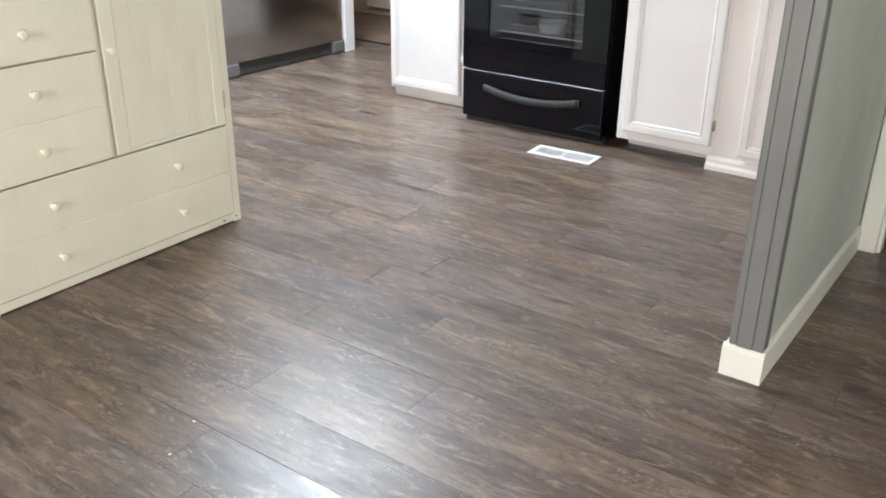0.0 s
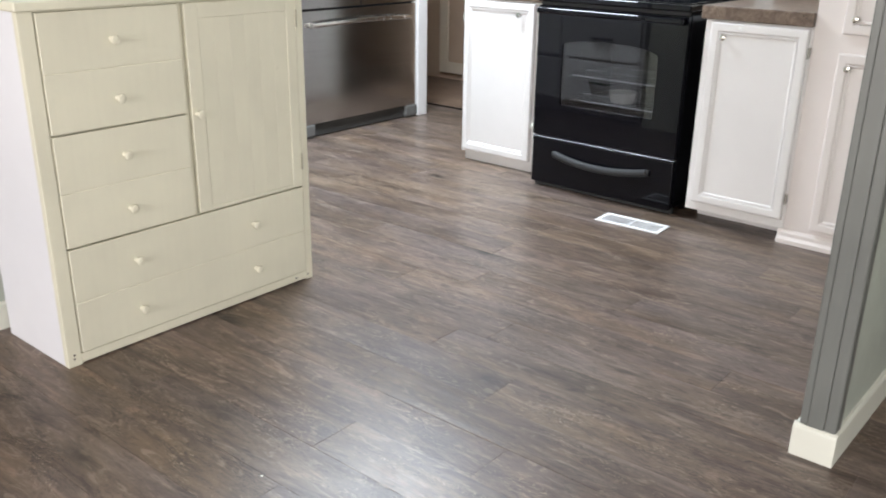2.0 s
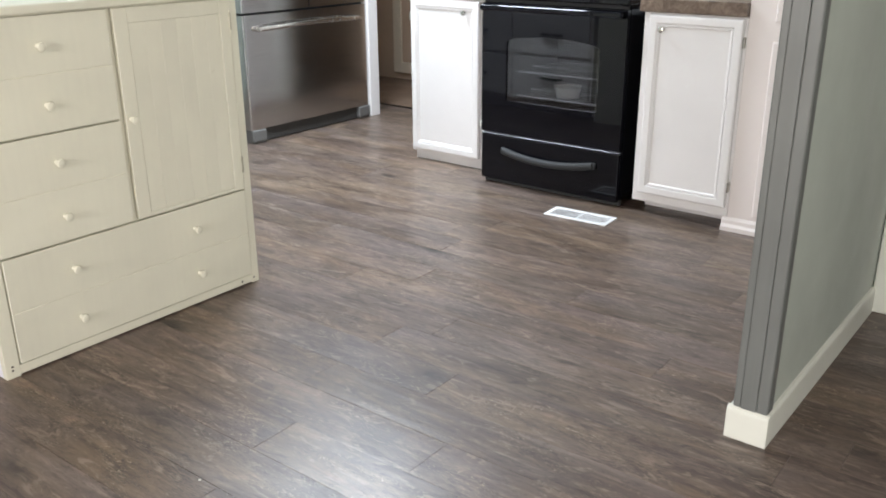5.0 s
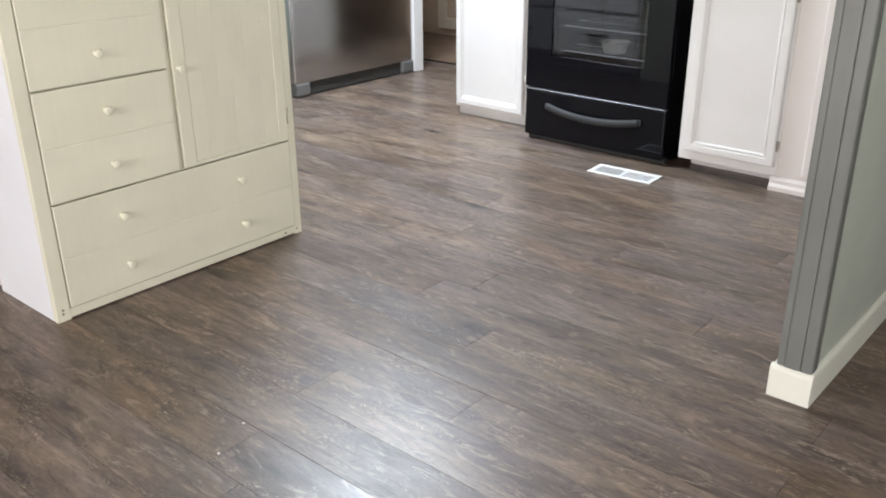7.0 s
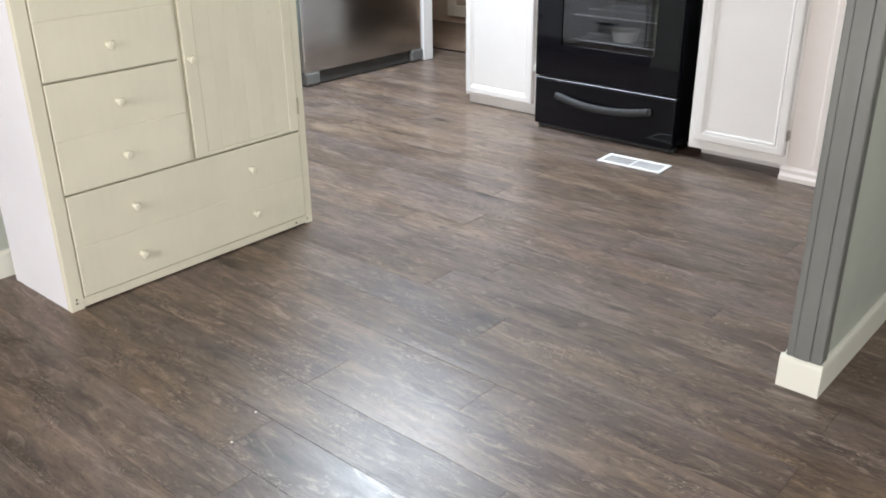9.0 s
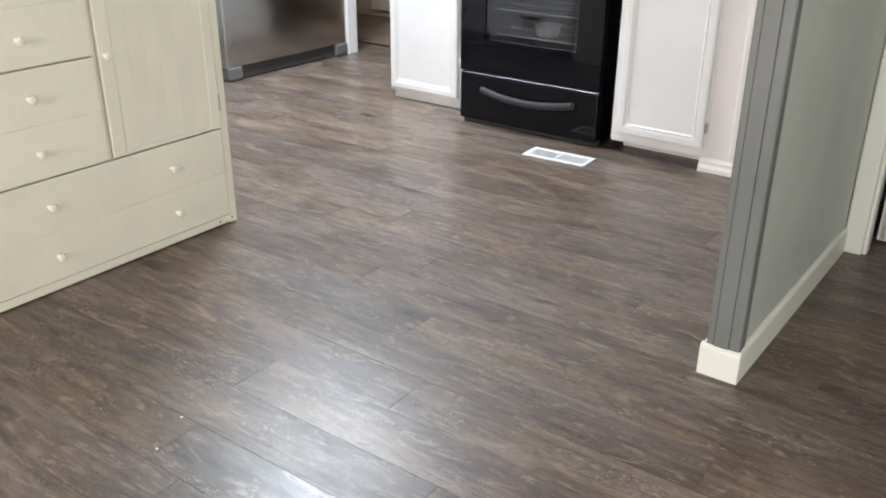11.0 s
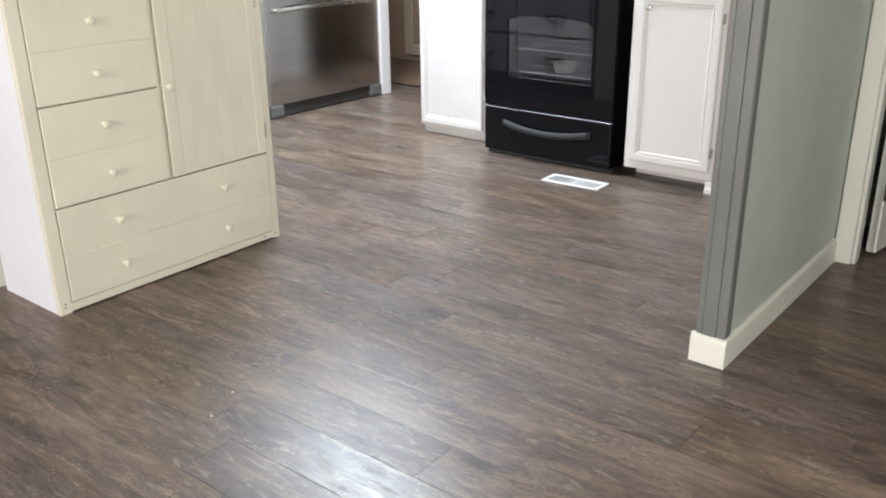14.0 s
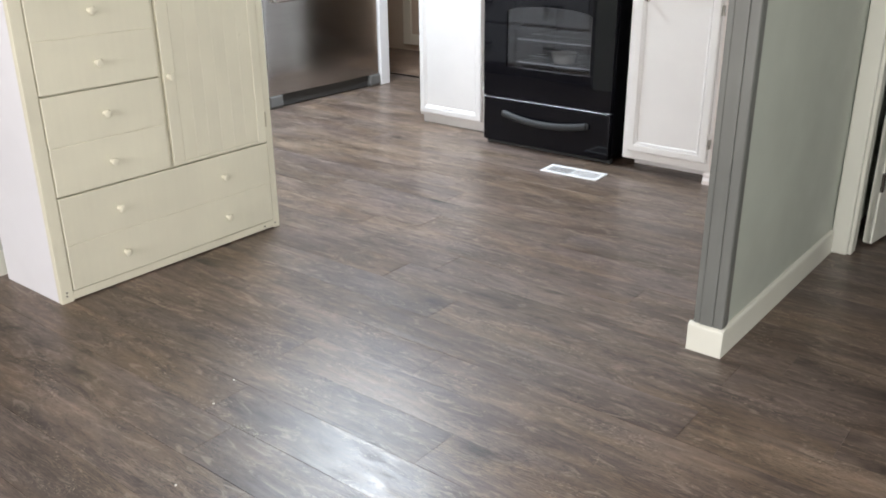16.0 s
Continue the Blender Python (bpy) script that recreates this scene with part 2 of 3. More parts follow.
def thing(name, place, label, category, group="", kind=""):
    ob = new(name)
    ob.empty_display_size = 0.1
    ob.matrix_basis = place
    return tagged(ob, label, category, group, kind)


def add_box(bm, lo, hi, bevel=0.0, segments=2, turn=None):
    c = [(a + b) / 2 for a, b in zip(lo, hi)]
    s = [abs(b - a) for a, b in zip(lo, hi)]
    m = Matrix.Translation(c) @ (turn or Matrix()) @ Matrix.Diagonal((*s, 1))
    made = bmesh.ops.create_cube(bm, size=1, matrix=m)["verts"]
    if bevel:
        edges = list({e for v in made for e in v.link_edges})
        bmesh.ops.bevel(bm, geom=edges, offset=min(bevel, 0.45 * min(s)), segments=segments, affect='EDGES', profile=0.5)
    return bm


def box(lo, hi, bevel=0.0, segments=2):
    return add_box(bmesh.new(), lo, hi, bevel, segments)


def lathe(bm, profile, m=None, steps=20):
    """Turns a profile of (radius, height) round z."""
    m = m or Matrix()
    rings = []
    for r, h in profile:
        rings.append([bm.verts.new(m @ Vector((max(r, 1e-4) * math.cos(2 * math.pi * i / steps), max(r, 1e-4) * math.sin(2 * math.pi * i / steps), h))) for i in range(steps)])
    for a, b in zip(rings, rings[1:]):
        for i in range(steps):
            bm.faces.new((a[i], a[(i + 1) % steps], b[(i + 1) % steps], b[i]))
    bm.faces.new(rings[0][::-1])
    bm.faces.new(rings[-1])
    return bm


def tube(bm, points, radius, steps=10, flat=1.0):
    """A rod along points; flat squeezes its height."""
    pts = [Vector(p) for p in points]
    rings = []
    for i, p in enumerate(pts):
        d = (pts[min(i + 1, len(pts) - 1)] - pts[max(i - 1, 0)]).normalized()
        side = d.cross(Vector((0, 0, 1))) if abs(d.z) < 0.95 else d.cross(Vector((1, 0, 0)))
        side.normalize()
        up = side.cross(d).normalized()
        rings.append([bm.verts.new(p + radius * (math.cos(2 * math.pi * k / steps) * side + flat * math.sin(2 * math.pi * k / steps) * up)) for k in range(steps)])
    for a, b in zip(rings, rings[1:]):
        for k in range(steps):
            bm.faces.new((a[k], a[(k + 1) % steps], b[(k + 1) % steps], b[k]))
    bm.faces.new(rings[0][::-1])
    bm.faces.new(rings[-1])
    return bm


def frame_boxes(bm, x0, x1, z0, z1, w, y0, y1, bevel=0.003):
    """A picture-frame moulding in the xz plane."""
    add_box(bm, (x0, y0, z0), (x0 + w, y1, z1), bevel)
    add_box(bm, (x1 - w, y0, z0), (x1, y1, z1), bevel)
    add_box(bm, (x0 + w, y0, z0), (x1 - w, y1, z0 + w), bevel)
    add_box(bm, (x0 + w, y0, z1 - w), (x1 - w, y1, z1), bevel)
    return bm


def ring_frame(bm, x0, x1, z0, z1, profile):
    """A mitred moulding round a rectangle in the xz plane: profile of (inward, y)."""
    loops = []
    for d, y in profile:
        loops.append([bm.verts.new(p) for p in ((x0 + d, y, z0 + d), (x1 - d, y, z0 + d), (x1 - d, y, z1 - d), (x0 + d, y, z1 - d))])
    for a, b in zip(loops, loops[1:] + loops[:1]):
        for i in range(4):
            j = (i + 1) % 4
            bm.faces.new((a[i], a[j], b[j], b[i]))
    return bm


def profile_bar(points, length):
    """A moulding: an outline of (y, z) drawn out along x from 0 to length."""
    bm = bmesh.new()
    a = [bm.verts.new((0, y, z)) for y, z in points]
    b = [bm.verts.new((length, y, z)) for y, z in points]
    for i in range(len(points)):
        j = (i + 1) % len(points)
        bm.faces.new((a[i], a[j], b[j], b[i]))
    bm.faces.new(a[::-1])
    bm.faces.new(b)
    return bm


def structure(name, bm, material, label, category):
    return tagged(part(name, bm, material), label, category, "", "structure")


# ---- walls, ceiling ----
CEIL = 2.42
W0, E0, S0, N0 = -5.05, 2.1, -2.85, 6.3


def wall_with_hole(axis, at, thick, lo, hi, h, holes):
    """An upright wall along an axis with openings (from, to, sill, head)."""
    bm = bmesh.new()

    def piece(a, b, z0, z1):
        if b - a < 1e-4 or z1 - z0 < 1e-4:
            return
        if axis == 'x':
            add_box(bm, (a, at, z0), (b, at + thick, z1))
        else:
            add_box(bm, (at, a, z0), (at + thick, b, z1))
    edge = lo
    for a, b, sill, head in sorted(holes):
        piece(edge, a, 0, h)
        piece(a, b, 0, sill)
        piece(a, b, head, h)
        edge = b
    piece(edge, hi, 0, h)
    return bm


structure("wall_south", wall_with_hole('x', S0 - 0.14, 0.14, W0 - 0.14, E0 + 0.14, CEIL, [(-2.15, 0.35, 0.7, 2.2)]), GREY_WALL, "grey painted living-room wall with a wide window opening", "wall")
structure("wall_west", box((W0 - 0.14, S0, 0), (W0, N0, CEIL)), GREY_WALL, "plain grey painted outer wall", "wall")
structure("wall_east", wall_with_hole('y', E0, 0.14, S0, N0, CEIL, [(-1.55, 0.45, 0.75, 2.15)]), GREY_WALL, "grey painted side wall with a window opening", "wall")
structure("wall_north", box((W0 - 0.14, N0, 0), (E0 + 0.14, N0 + 0.14, CEIL)), BEIGE, "beige painted wall of the back room", "wall")
structure("wall_kitchen_back", box((-2.985, 4.50, 0), (-0.5, 4.62, CEIL)), WALL_WHITE, "off-white kitchen wall behind the range", "wall")
structure("wall_partition", box((-0.504, 2.206, 0), (-0.426, 4.50, CEIL)), GREY_WALL, "grey-green painted partition wall ending in a corner trim", "wall")
structure("wall_hall", wall_with_hole('x', 3.232, 0.11, -0.426, E0, CEIL, [(-0.36, 0.44, 0, 2.06)]), GREY_WALL, "grey hall wall with a doorway", "wall")
structure("wall_room_back", box((-0.426, 5.6, 0), (E0, 5.7, CEIL)), GREY_WALL, "grey wall at the back of the dim room", "wall")
structure("wall_divider", box((W0, 1.145, 0), (-2.645, 1.245, CEIL)), GREY_WALL, "grey painted divider wall ending behind the dresser", "wall")
structure("wall_utility", box((W0, 5.79, 0), (-0.5, 5.89, CEIL)), BEIGE, "beige wall of the back room", "wall")
structure("wall_fridge_side", box((W0, 4.537, 0), (-3.98, 4.615, CEIL)), WALL_WHITE, "white painted wall beside the refrigerator", "wall")

cb = bmesh.new()
HX0, HX1, HY0, HY1 = -3.50, -2.68, 2.74, 3.86
add_box(cb, (W0 - 0.14, S0 - 0.14, CEIL), (HX0, N0 + 0.14, CEIL + 0.1))
add_box(cb, (HX1, S0 - 0.14, CEIL), (E0 + 0.14, N0 + 0.14, CEIL + 0.1))
add_box(cb, (HX0, S0 - 0.14, CEIL), (HX1, HY0, CEIL + 0.1))
add_box(cb, (HX0, HY1, CEIL), (HX1, N0 + 0.14, CEIL + 0.1))
frame_well = ((HX0 - 0.03, HY0 - 0.03, HX0, HY1 + 0.03), (HX1, HY0 - 0.03, HX1 + 0.03, HY1 + 0.03), (HX0, HY0 - 0.03, HX1, HY0), (HX0, HY1, HX1, HY1 + 0.03))
for a, b, c, d in frame_well:
    add_box(cb, (a, b, CEIL + 0.1), (c, d, CEIL + 0.3))
structure("ceiling", cb, CEIL_WHITE, "plain white ceiling with a skylight well", "ceiling")

# ---- trims ----
BASE_H = 0.088
BASE_PROFILE = [(0, 0), (-0.013, 0), (-0.013, BASE_H - 0.013), (-0.0115, BASE_H - 0.006), (-0.006, BASE_H - 0.001), (0, BASE_H)]


def baseboard(name, x, y, turn, length, label="white painted wooden baseboard", mat=None, h=None):
    prof = BASE_PROFILE if h is None else [(0, 0), (-0.018, 0), (-0.018, h * 0.35), (-0.008, h * 0.8), (-0.005, h), (0, h)]
    ob = structure(name, profile_bar(prof, length), mat or TRIM_WHITE, label, "baseboard")
    ob.matrix_basis = pose(x, y, 0, 0, 0, turn)
    return ob


# partition: end cap and the two faces
baseboard("baseboard", -0.517, 2.206, 0, 0.104)
baseboard("baseboard", -0.426, 2.2062, 90, 1.007)
baseboard("baseboard", -0.504, 3.68, -90, 1.4738)
# divider behind the dresser
baseboard("baseboard", -5.05, 1.145, 0, 2.418)
baseboard("baseboard", -2.645, 1.1452, 90, 0.0998)

trim = bmesh.new()
add_box(trim, (-0.5045, 2.1975, BASE_H + 0.0005), (-0.4857, 2.2055, CEIL), 0.004)
add_box(trim, (-0.4855, 2.1955, BASE_H + 0.0005), (-0.4472, 2.2055, CEIL), 0.002)
add_box(trim, (-0.4470, 2.1965, BASE_H + 0.0005), (-0.4185, 2.2055, CEIL), 0.006, 3)
add_box(trim, (-0.4255, 2.2058, BASE_H + 0.0005), (-0.4188, 2.239, CEIL), 0.004, 3)
structure("trim", trim, GREY_TRIM, "dark grey grooved corner trim on the partition's end", "trim")
trim = bmesh.new()
add_box(trim, (-2.6445, 1.139, BASE_H + 0.001), (-2.637, 1.185, CEIL), 0.003)
add_box(trim, (-2.69, 1.1375, BASE_H + 0.001), (-2.6445, 1.1445, CEIL), 0.003)
structure("trim", trim, GREY_TRIM, "dark grey corner trim on the divider's end", "trim")


# ---- hall doorway ----
def casing(name, x0, x1, z1, y, label):
    """A door casing on a wall that faces -y."""
    bm = bmesh.new()
    w = 0.062
    for a, b in ((x0 - w, x0), (x1, x1 + w)):
        add_box(bm, (a, y - 0.018, 0), (b, y - 0.001, z1 + w), 0.005)
    add_box(bm, (x0, y - 0.018, z1), (x1, y - 0.001, z1 + w), 0.005)
    # jamb lining with a door stop
    add_box(bm, (x0 - 0.001, y, 0), (x0 + 0.012, y + 0.05, z1), 0.002)
    add_box(bm, (x1 - 0.012, y, 0), (x1 + 0.001, y + 0.11, z1), 0.002)
    add_box(bm, (x0, y, z1 - 0.012), (x1, y + 0.11, z1 + 0.001), 0.002)
    return structure(name, bm, TRIM_WHITE, label, "door casing")


casing("door_casing", -0.36, 0.44, 2.06, 3.232, "white painted casing and jamb round the hall doorway")


def panel_door(name, place, w, h, label):
    """A moulded six-panel door: the leaf, recessed panels with raised fields, a knob and three hinges."""
    top = thing(name, place, label, "door", "", "structure")
    rows = ((0.20, 0.72), (0.86, 1.52), (1.64, h - 0.12))
    cols = ((0.115, w / 2 - 0.05), (w / 2 + 0.05, w - 0.115))
    bm = bmesh.new()
    t = 0.0175
    add_box(bm, (0, -t + 0.009, 0), (w, t - 0.009, h))
    xs = [(0, cols[0][0]), (cols[0][1], cols[1][0]), (cols[1][1], w)]
    for a, b in xs:
        add_box(bm, (a, -t, 0), (b, t, h), 0.002, 1)
    zs = [0] + [z for r in rows for z in r] + [h]
    for c0, c1 in cols:
        for k in range(0, len(zs), 2):
            add_box(bm, (c0, -t, zs[k]), (c1, t, zs[k + 1]), 0.002, 1)
    leaf = part("leaf", bm, TRIM_WHITE, top)
    for c0, c1 in cols:
        for z0, z1 in rows:
            p = bmesh.new()
            add_box(p, (c0 + 0.028, -t + 0.002, z0 + 0.028), (c1 - 0.028, t - 0.002, z1 - 0.028), 0.007, 2)
            frame_boxes(p, c0, c1, z0, z1, 0.014, -t + 0.001, t - 0.001, 0.006)
            part("panel", p, TRIM_WHITE, leaf)
    for z in (0.24, 1.02, 1.80):
        hg = bmesh.new()
        lathe(hg, [(0.0065, -0.034), (0.0065, 0.034)], pose(-0.008, -t - 0.004, z), 12)
        add_box(hg, (-0.010, -t - 0.0015, z - 0.034), (0.022, -t + 0.0005, z + 0.034), 0.0006, 1)
        part("hinge", hg, PULL_DARK, top, "dark worn metal hinge")
    kb = bmesh.new()
    for s in (1, -1):
        lathe(kb, [(0.030, 0), (0.028, 0.006), (0.011, 0.010), (0.011, 0.030), (0.026, 0.042), (0.028, 0.055), (0.016, 0.066), (0.001, 0.068)], pose(w - 0.065, -s * (t + 0.0002), 0.95, 90 * s, 0, 0), 20)
    part("door_knob", kb, CHROME, top, "round satin metal door knob", True)
    return top


panel_door("door_1", pose(-0.330, 3.362, 0.012, 0, 0, 82.0), 0.762, 2.03, "white six-panel interior door standing open into the room")


# ---- kitchen ----
def knob_bm(r=0.014, out=0.026):
    """A round knob that stands out along -y."""
    return lathe(bmesh.new(), [(r * 0.62, 0), (r * 0.5, 0.006), (r * 0.46, out * 0.42), (r * 0.85, out * 0.58), (r, out * 0.75), (r * 0.86, out * 0.93), (r * 0.4, out)], pose(0, 0, 0, 90, 0, 0), 16)


def add_knob(parent, x, y, z, mat, r=0.014, label="", out=0.026):
    return part("knob", knob_bm(r, out), mat, parent, label, True, pose(x, y, z))


def framed_door(parent, x0, x1, z0, z1, y, mat, knob=None, hinges=None, hinge_mat=None):
    """A cabinet door on a face at y (front is -y): slab, proud frame, stepped inner moulding."""
    bm = bmesh.new()
    add_box(bm, (x0, y - 0.016, z0), (x1, y - 0.001, z1), 0.002)
    door = part("door", bm, mat, parent)
    fm = ring_frame(bmesh.new(), x0 + 0.001, x1 - 0.001, z0 + 0.001, z1 - 0.001, [(0, y - 0.0155), (0, y - 0.020), (0.003, y - 0.0235), (0.008, y - 0.0245), (0.030, y - 0.0245), (0.036, y - 0.0225), (0.038, y - 0.0155)])
    part("door_frame", fm, mat, door)
    im = ring_frame(bmesh.new(), x0 + 0.0394, x1 - 0.0394, z0 + 0.0394, z1 - 0.0394, [(0, y - 0.0155), (0, y - 0.0215), (0.004, y - 0.022), (0.010, y - 0.018), (0.011, y - 0.0155)])
    part("inner_moulding", im, mat, door)
    if knob:
        add_knob(door, knob[0], y - 0.0235, knob[1], CHROME, 0.0135, "small satin nickel knob")
    if hinges is not None:
        for z in (z0 + 0.09, z1 - 0.09):
            hb = bmesh.new()
            lathe(hb, [(0.003, -0.021), (0.003, 0.021)], pose(hinges, y - 0.020, z), 10)
            add_box(hb, (hinges - 0.0035, y - 0.0188, z - 0.021), (hinges + 0.0035, y - 0.0005, z + 0.021), 0.001, 1)
            part("hinge", hb, hinge_mat or CHROME, door, "small nickel hinge")
    return door


def base_cabinet(x0, x1, y, depth, top_z, toe_z, toe_in, label, mat=None):
    mat = mat or CAB_WHITE
    cab = thing("base_cabinet", pose(0, 0, 0), label, "cabinet")
    bm = bmesh.new()
    add_box(bm, (x0, y, toe_z), (x1, y + depth, top_z), 0.003)
    part("body", bm, mat, cab)
    part("toe_kick", box((x0 + 0.012, y + toe_in, 0.0), (x1 - 0.012, y + depth, toe_z)), mat, cab)
    return cab


# left of the range
cab = base_cabinet(-2.950, -2.384, 3.872, 0.627, 0.862, 0.044, 0.018, "white painted base cabinet with one framed door beside the range")
framed_door(cab, -2.934, -2.492, 0.060, 0.852, 3.872, CAB_WHITE, (-2.574, 0.797), -2.939)
bump = part("bumper", box((-2.480, 3.844, 0.240), (-2.460, 3.871, 0.268), 0.004), TRIM_WHITE, cab, "small white plastic latch")
# right of the range
cab = base_cabinet(-1.552, -1.114, 3.732, 0.767, 0.867, 0.052, 0.116, "white painted base cabinet with framed door beside the pantry")
framed_door(cab, -1.520, -1.124, 0.094, 0.860, 3.732, CAB_WHITE, (-1.457, 0.801), -1.1195)


def countertop(x0, x1, y0, y1, z0, z1, label):
    top = thing("countertop", pose(0, 0, 0), label, "countertop")
    part("slab", box((x0, y0, z0), (x1, y1, z1), 0.006, 3), COUNTER, top)
    part("backsplash_strip", box((x0, y1 - 0.020, z1 + 0.0005), (x1, y1 - 0.001, z1 + 0.10), 0.003), COUNTER, top)
    return top


countertop(-2.980, -2.384, 3.846, 4.499, 0.8625, 0.916, "mottled brown laminate countertop beside the range")
countertop(-1.566, -1.114, 3.706, 4.499, 0.8675, 0.922, "mottled brown laminate countertop beside the pantry")


def pantry():
    top = thing("pantry_cabinet", pose(0, 0, 0), "tall warm-white painted pantry cabinet with framed doors", "cabinet")
    part("body", box((-1.113, 3.729, 0), (-0.505, 4.499, 2.2), 0.003), PINK_WHITE, top)
    b = profile_bar([(0, 0), (-0.020, 0), (-0.020, 0.018), (-0.012, 0.030), (-0.012, 0.045), (-0.004, 0.056), (0, 0.056)], 0.625)
    part("plinth_moulding", b, PINK_WHITE, top, "", False, pose(-1.131, 3.7288, 0))
    framed_door(top, -1.006, -0.545, 0.078, 0.783, 3.729, PINK_WHITE, (-0.960, 0.730))
    framed_door(top, -1.006, -0.545, 0.853, 2.12, 3.729, PINK_WHITE, (-0.960, 0.910))
    return top


pantry()


def kitchen_range():
    """A black freestanding electric range: door with an arched window, drawer with a bowed pull, cooktop, backguard."""
    x0, x1, yf = -2.374, -1.617, 3.735
    xm = (x0 + x1) / 2
    top = thing("range", pose(xm, yf, 0), "black freestanding electric range with oven window and storage drawer", "stove")
    w = (x1 - x0) / 2
    body = bmesh.new()
    zb, zt = 0.03, 0.885
    # an open oven box behind the window
    add_box(body, (-w, 0.005, zb), (w, 0.66, 0.275))
    add_box(body, (-w, 0.005, 0.275), (-0.27, 0.66, zt))
    add_box(body, (0.27, 0.005, 0.275), (w, 0.66, zt))
    add_box(body, (-0.27, 0.005, 0.79), (0.27, 0.66, zt))
    add_box(body, (-0.27, 0.50, 0.275), (0.27, 0.66, 0.79))
    part("body", body, BLACK, top)
    cav = bmesh.new()
    add_box(cav, (-0.2695, 0.02, 0.2752), (0.2695, 0.499, 0.279))
    add_box(cav, (-0.2695, 0.02, 0.279), (-0.266, 0.499, 0.789))
    add_box(cav, (0.266, 0.02, 0.279), (0.2695, 0.499, 0.789))
    add_box(cav, (-0.266, 0.495, 0.279), (0.266, 0.4995, 0.789))
    part("oven_lining", cav, CAVITY, top, "dark speckled enamel oven lining")
    part("skirt", box((-w + 0.01, 0.006, 0.002), (w - 0.002, 0.03, 0.0298)), BLACK_TRIM, top)
    feet = ((-w + 0.05, 0.05), (w - 0.05, 0.05), (-w + 0.05, 0.6), (w - 0.05, 0.6))
    for fx, fy in feet:
        part("foot", lathe(bmesh.new(), [(0.02, 0), (0.02, 0.02), (0.012, 0.022), (0.012, 0.0302)], pose(fx, fy, 0), 12), BLACK_TRIM, top)
    # door: frame round an arched window
    d0, d1 = -0.022, 0.004
    ax0, ax1, az0, az1 = -0.236, 0.252, 0.418, 0.727
    door_bm = bmesh.new()
    n = 18
    zlo, zhi = 0.260, 0.868

    def arch(i):
        u = i / n
        return ax0 + (ax1 - ax0) * u, az1 - 0.032 + 0.032 * (1 - (2 * u - 1) ** 2) ** 0.5

    outer, inner = [], []
    inner = [(ax0, az0)] + [arch(i) for i in range(n + 1)] + [(ax1, az0)]
    outer = [(-w + 0.002, zlo)] + [(-w + 0.002 + (2 * w - 0.004) * i / n, zhi) for i in range(n + 1)] + [(w - 0.002, zlo)]
    for yy in (d0, d1):
        vi = [door_bm.verts.new((x, yy, z)) for x, z in inner]
        vo = [door_bm.verts.new((x, yy, z)) for x, z in outer]
        for i in range(len(inner)):
            j = (i + 1) % len(inner)
            door_bm.faces.new((vi[i], vi[j], vo[j], vo[i]))
        if yy == d0:
            fi, fo = vi, vo
        else:
            for i in range(len(inner)):
                j = (i + 1) % len(inner)
                door_bm.faces.new((fi[i], fi[j], vi[j], vi[i]))
                door_bm.faces.new((fo[i], fo[j], vo[j], vo[i]))
    door = part("oven_door", door_bm, BLACK, top)
    pane = bmesh.new()
    add_box(pane, (ax0 - 0.0, -0.016, az0), (ax1, -0.012, az1 - 0.001))
    pn = part("window_pane", pane, OVEN_GLASS, door, "dark tinted oven window glass")
    pn.visible_shadow = False
    # broad grip along the door's upper edge
    grip = bmesh.new()
    add_box(grip, (-w + 0.012, -0.062, 0.835), (w - 0.012, -0.042, 0.862), 0.008, 3)
    for gx in (-w + 0.03, w - 0.03):
        add_box(grip, (gx - 0.016, -0.044, 0.832), (gx + 0.016, -0.0215, 0.864), 0.004)
    part("door_handle", grip, BLACK, door, "long black oven door handle")
    # drawer with a bright top edge and a bowed pull
    dr = part("drawer", box((-w + 0.002, -0.022, 0.022), (w - 0.002, 0.004, 0.248), 0.007, 3), BLACK, top)
    part("edge_trim", box((-w + 0.004, -0.0245, 0.2485), (w - 0.004, 0.003, 0.2530), 0.001, 1), STEEL_DARK, dr, "thin bright edge strip")
    pull = bmesh.new()
    pts = []
    for i in range(25):
        u = i / 24 * 2 - 1
        pts.append((u * 0.246 + 0.006, -0.030 - 0.014 * (1 - u * u), 0.151 + 0.026 * u * u))
    tube(pull, pts, 0.017, 12, 1.05)
    for u in (-1, 1):
        add_box(pull, (u * 0.246 - 0.008, -0.036, 0.162), (u * 0.246 + 0.020, -0.021, 0.192), 0.006)
    part("pull", pull, PULL_GREY, dr, "bowed satin dark grey drawer pull", True)
    # cooktop, control lip and backguard
    part("cooktop", box((-w - 0.004, -0.028, 0.8855), (w + 0.004, 0.66, 0.915), 0.007, 3), BLACK, top)
    part("vent_lip", box((-w + 0.006, -0.012, 0.8705), (w - 0.006, 0.0045, 0.8845), 0.003), BLACK_TRIM, top)
    part("backguard", box((-w, 0.60, 0.9155), (w, 0.66, 1.09), 0.012, 3), BLACK, top)
    part("glass_top", box((-w + 0.014, 0.0, 0.9152), (w - 0.014, 0.585, 0.9195), 0.0018), BLACK, top, "smooth black ceramic glass cooking surface")
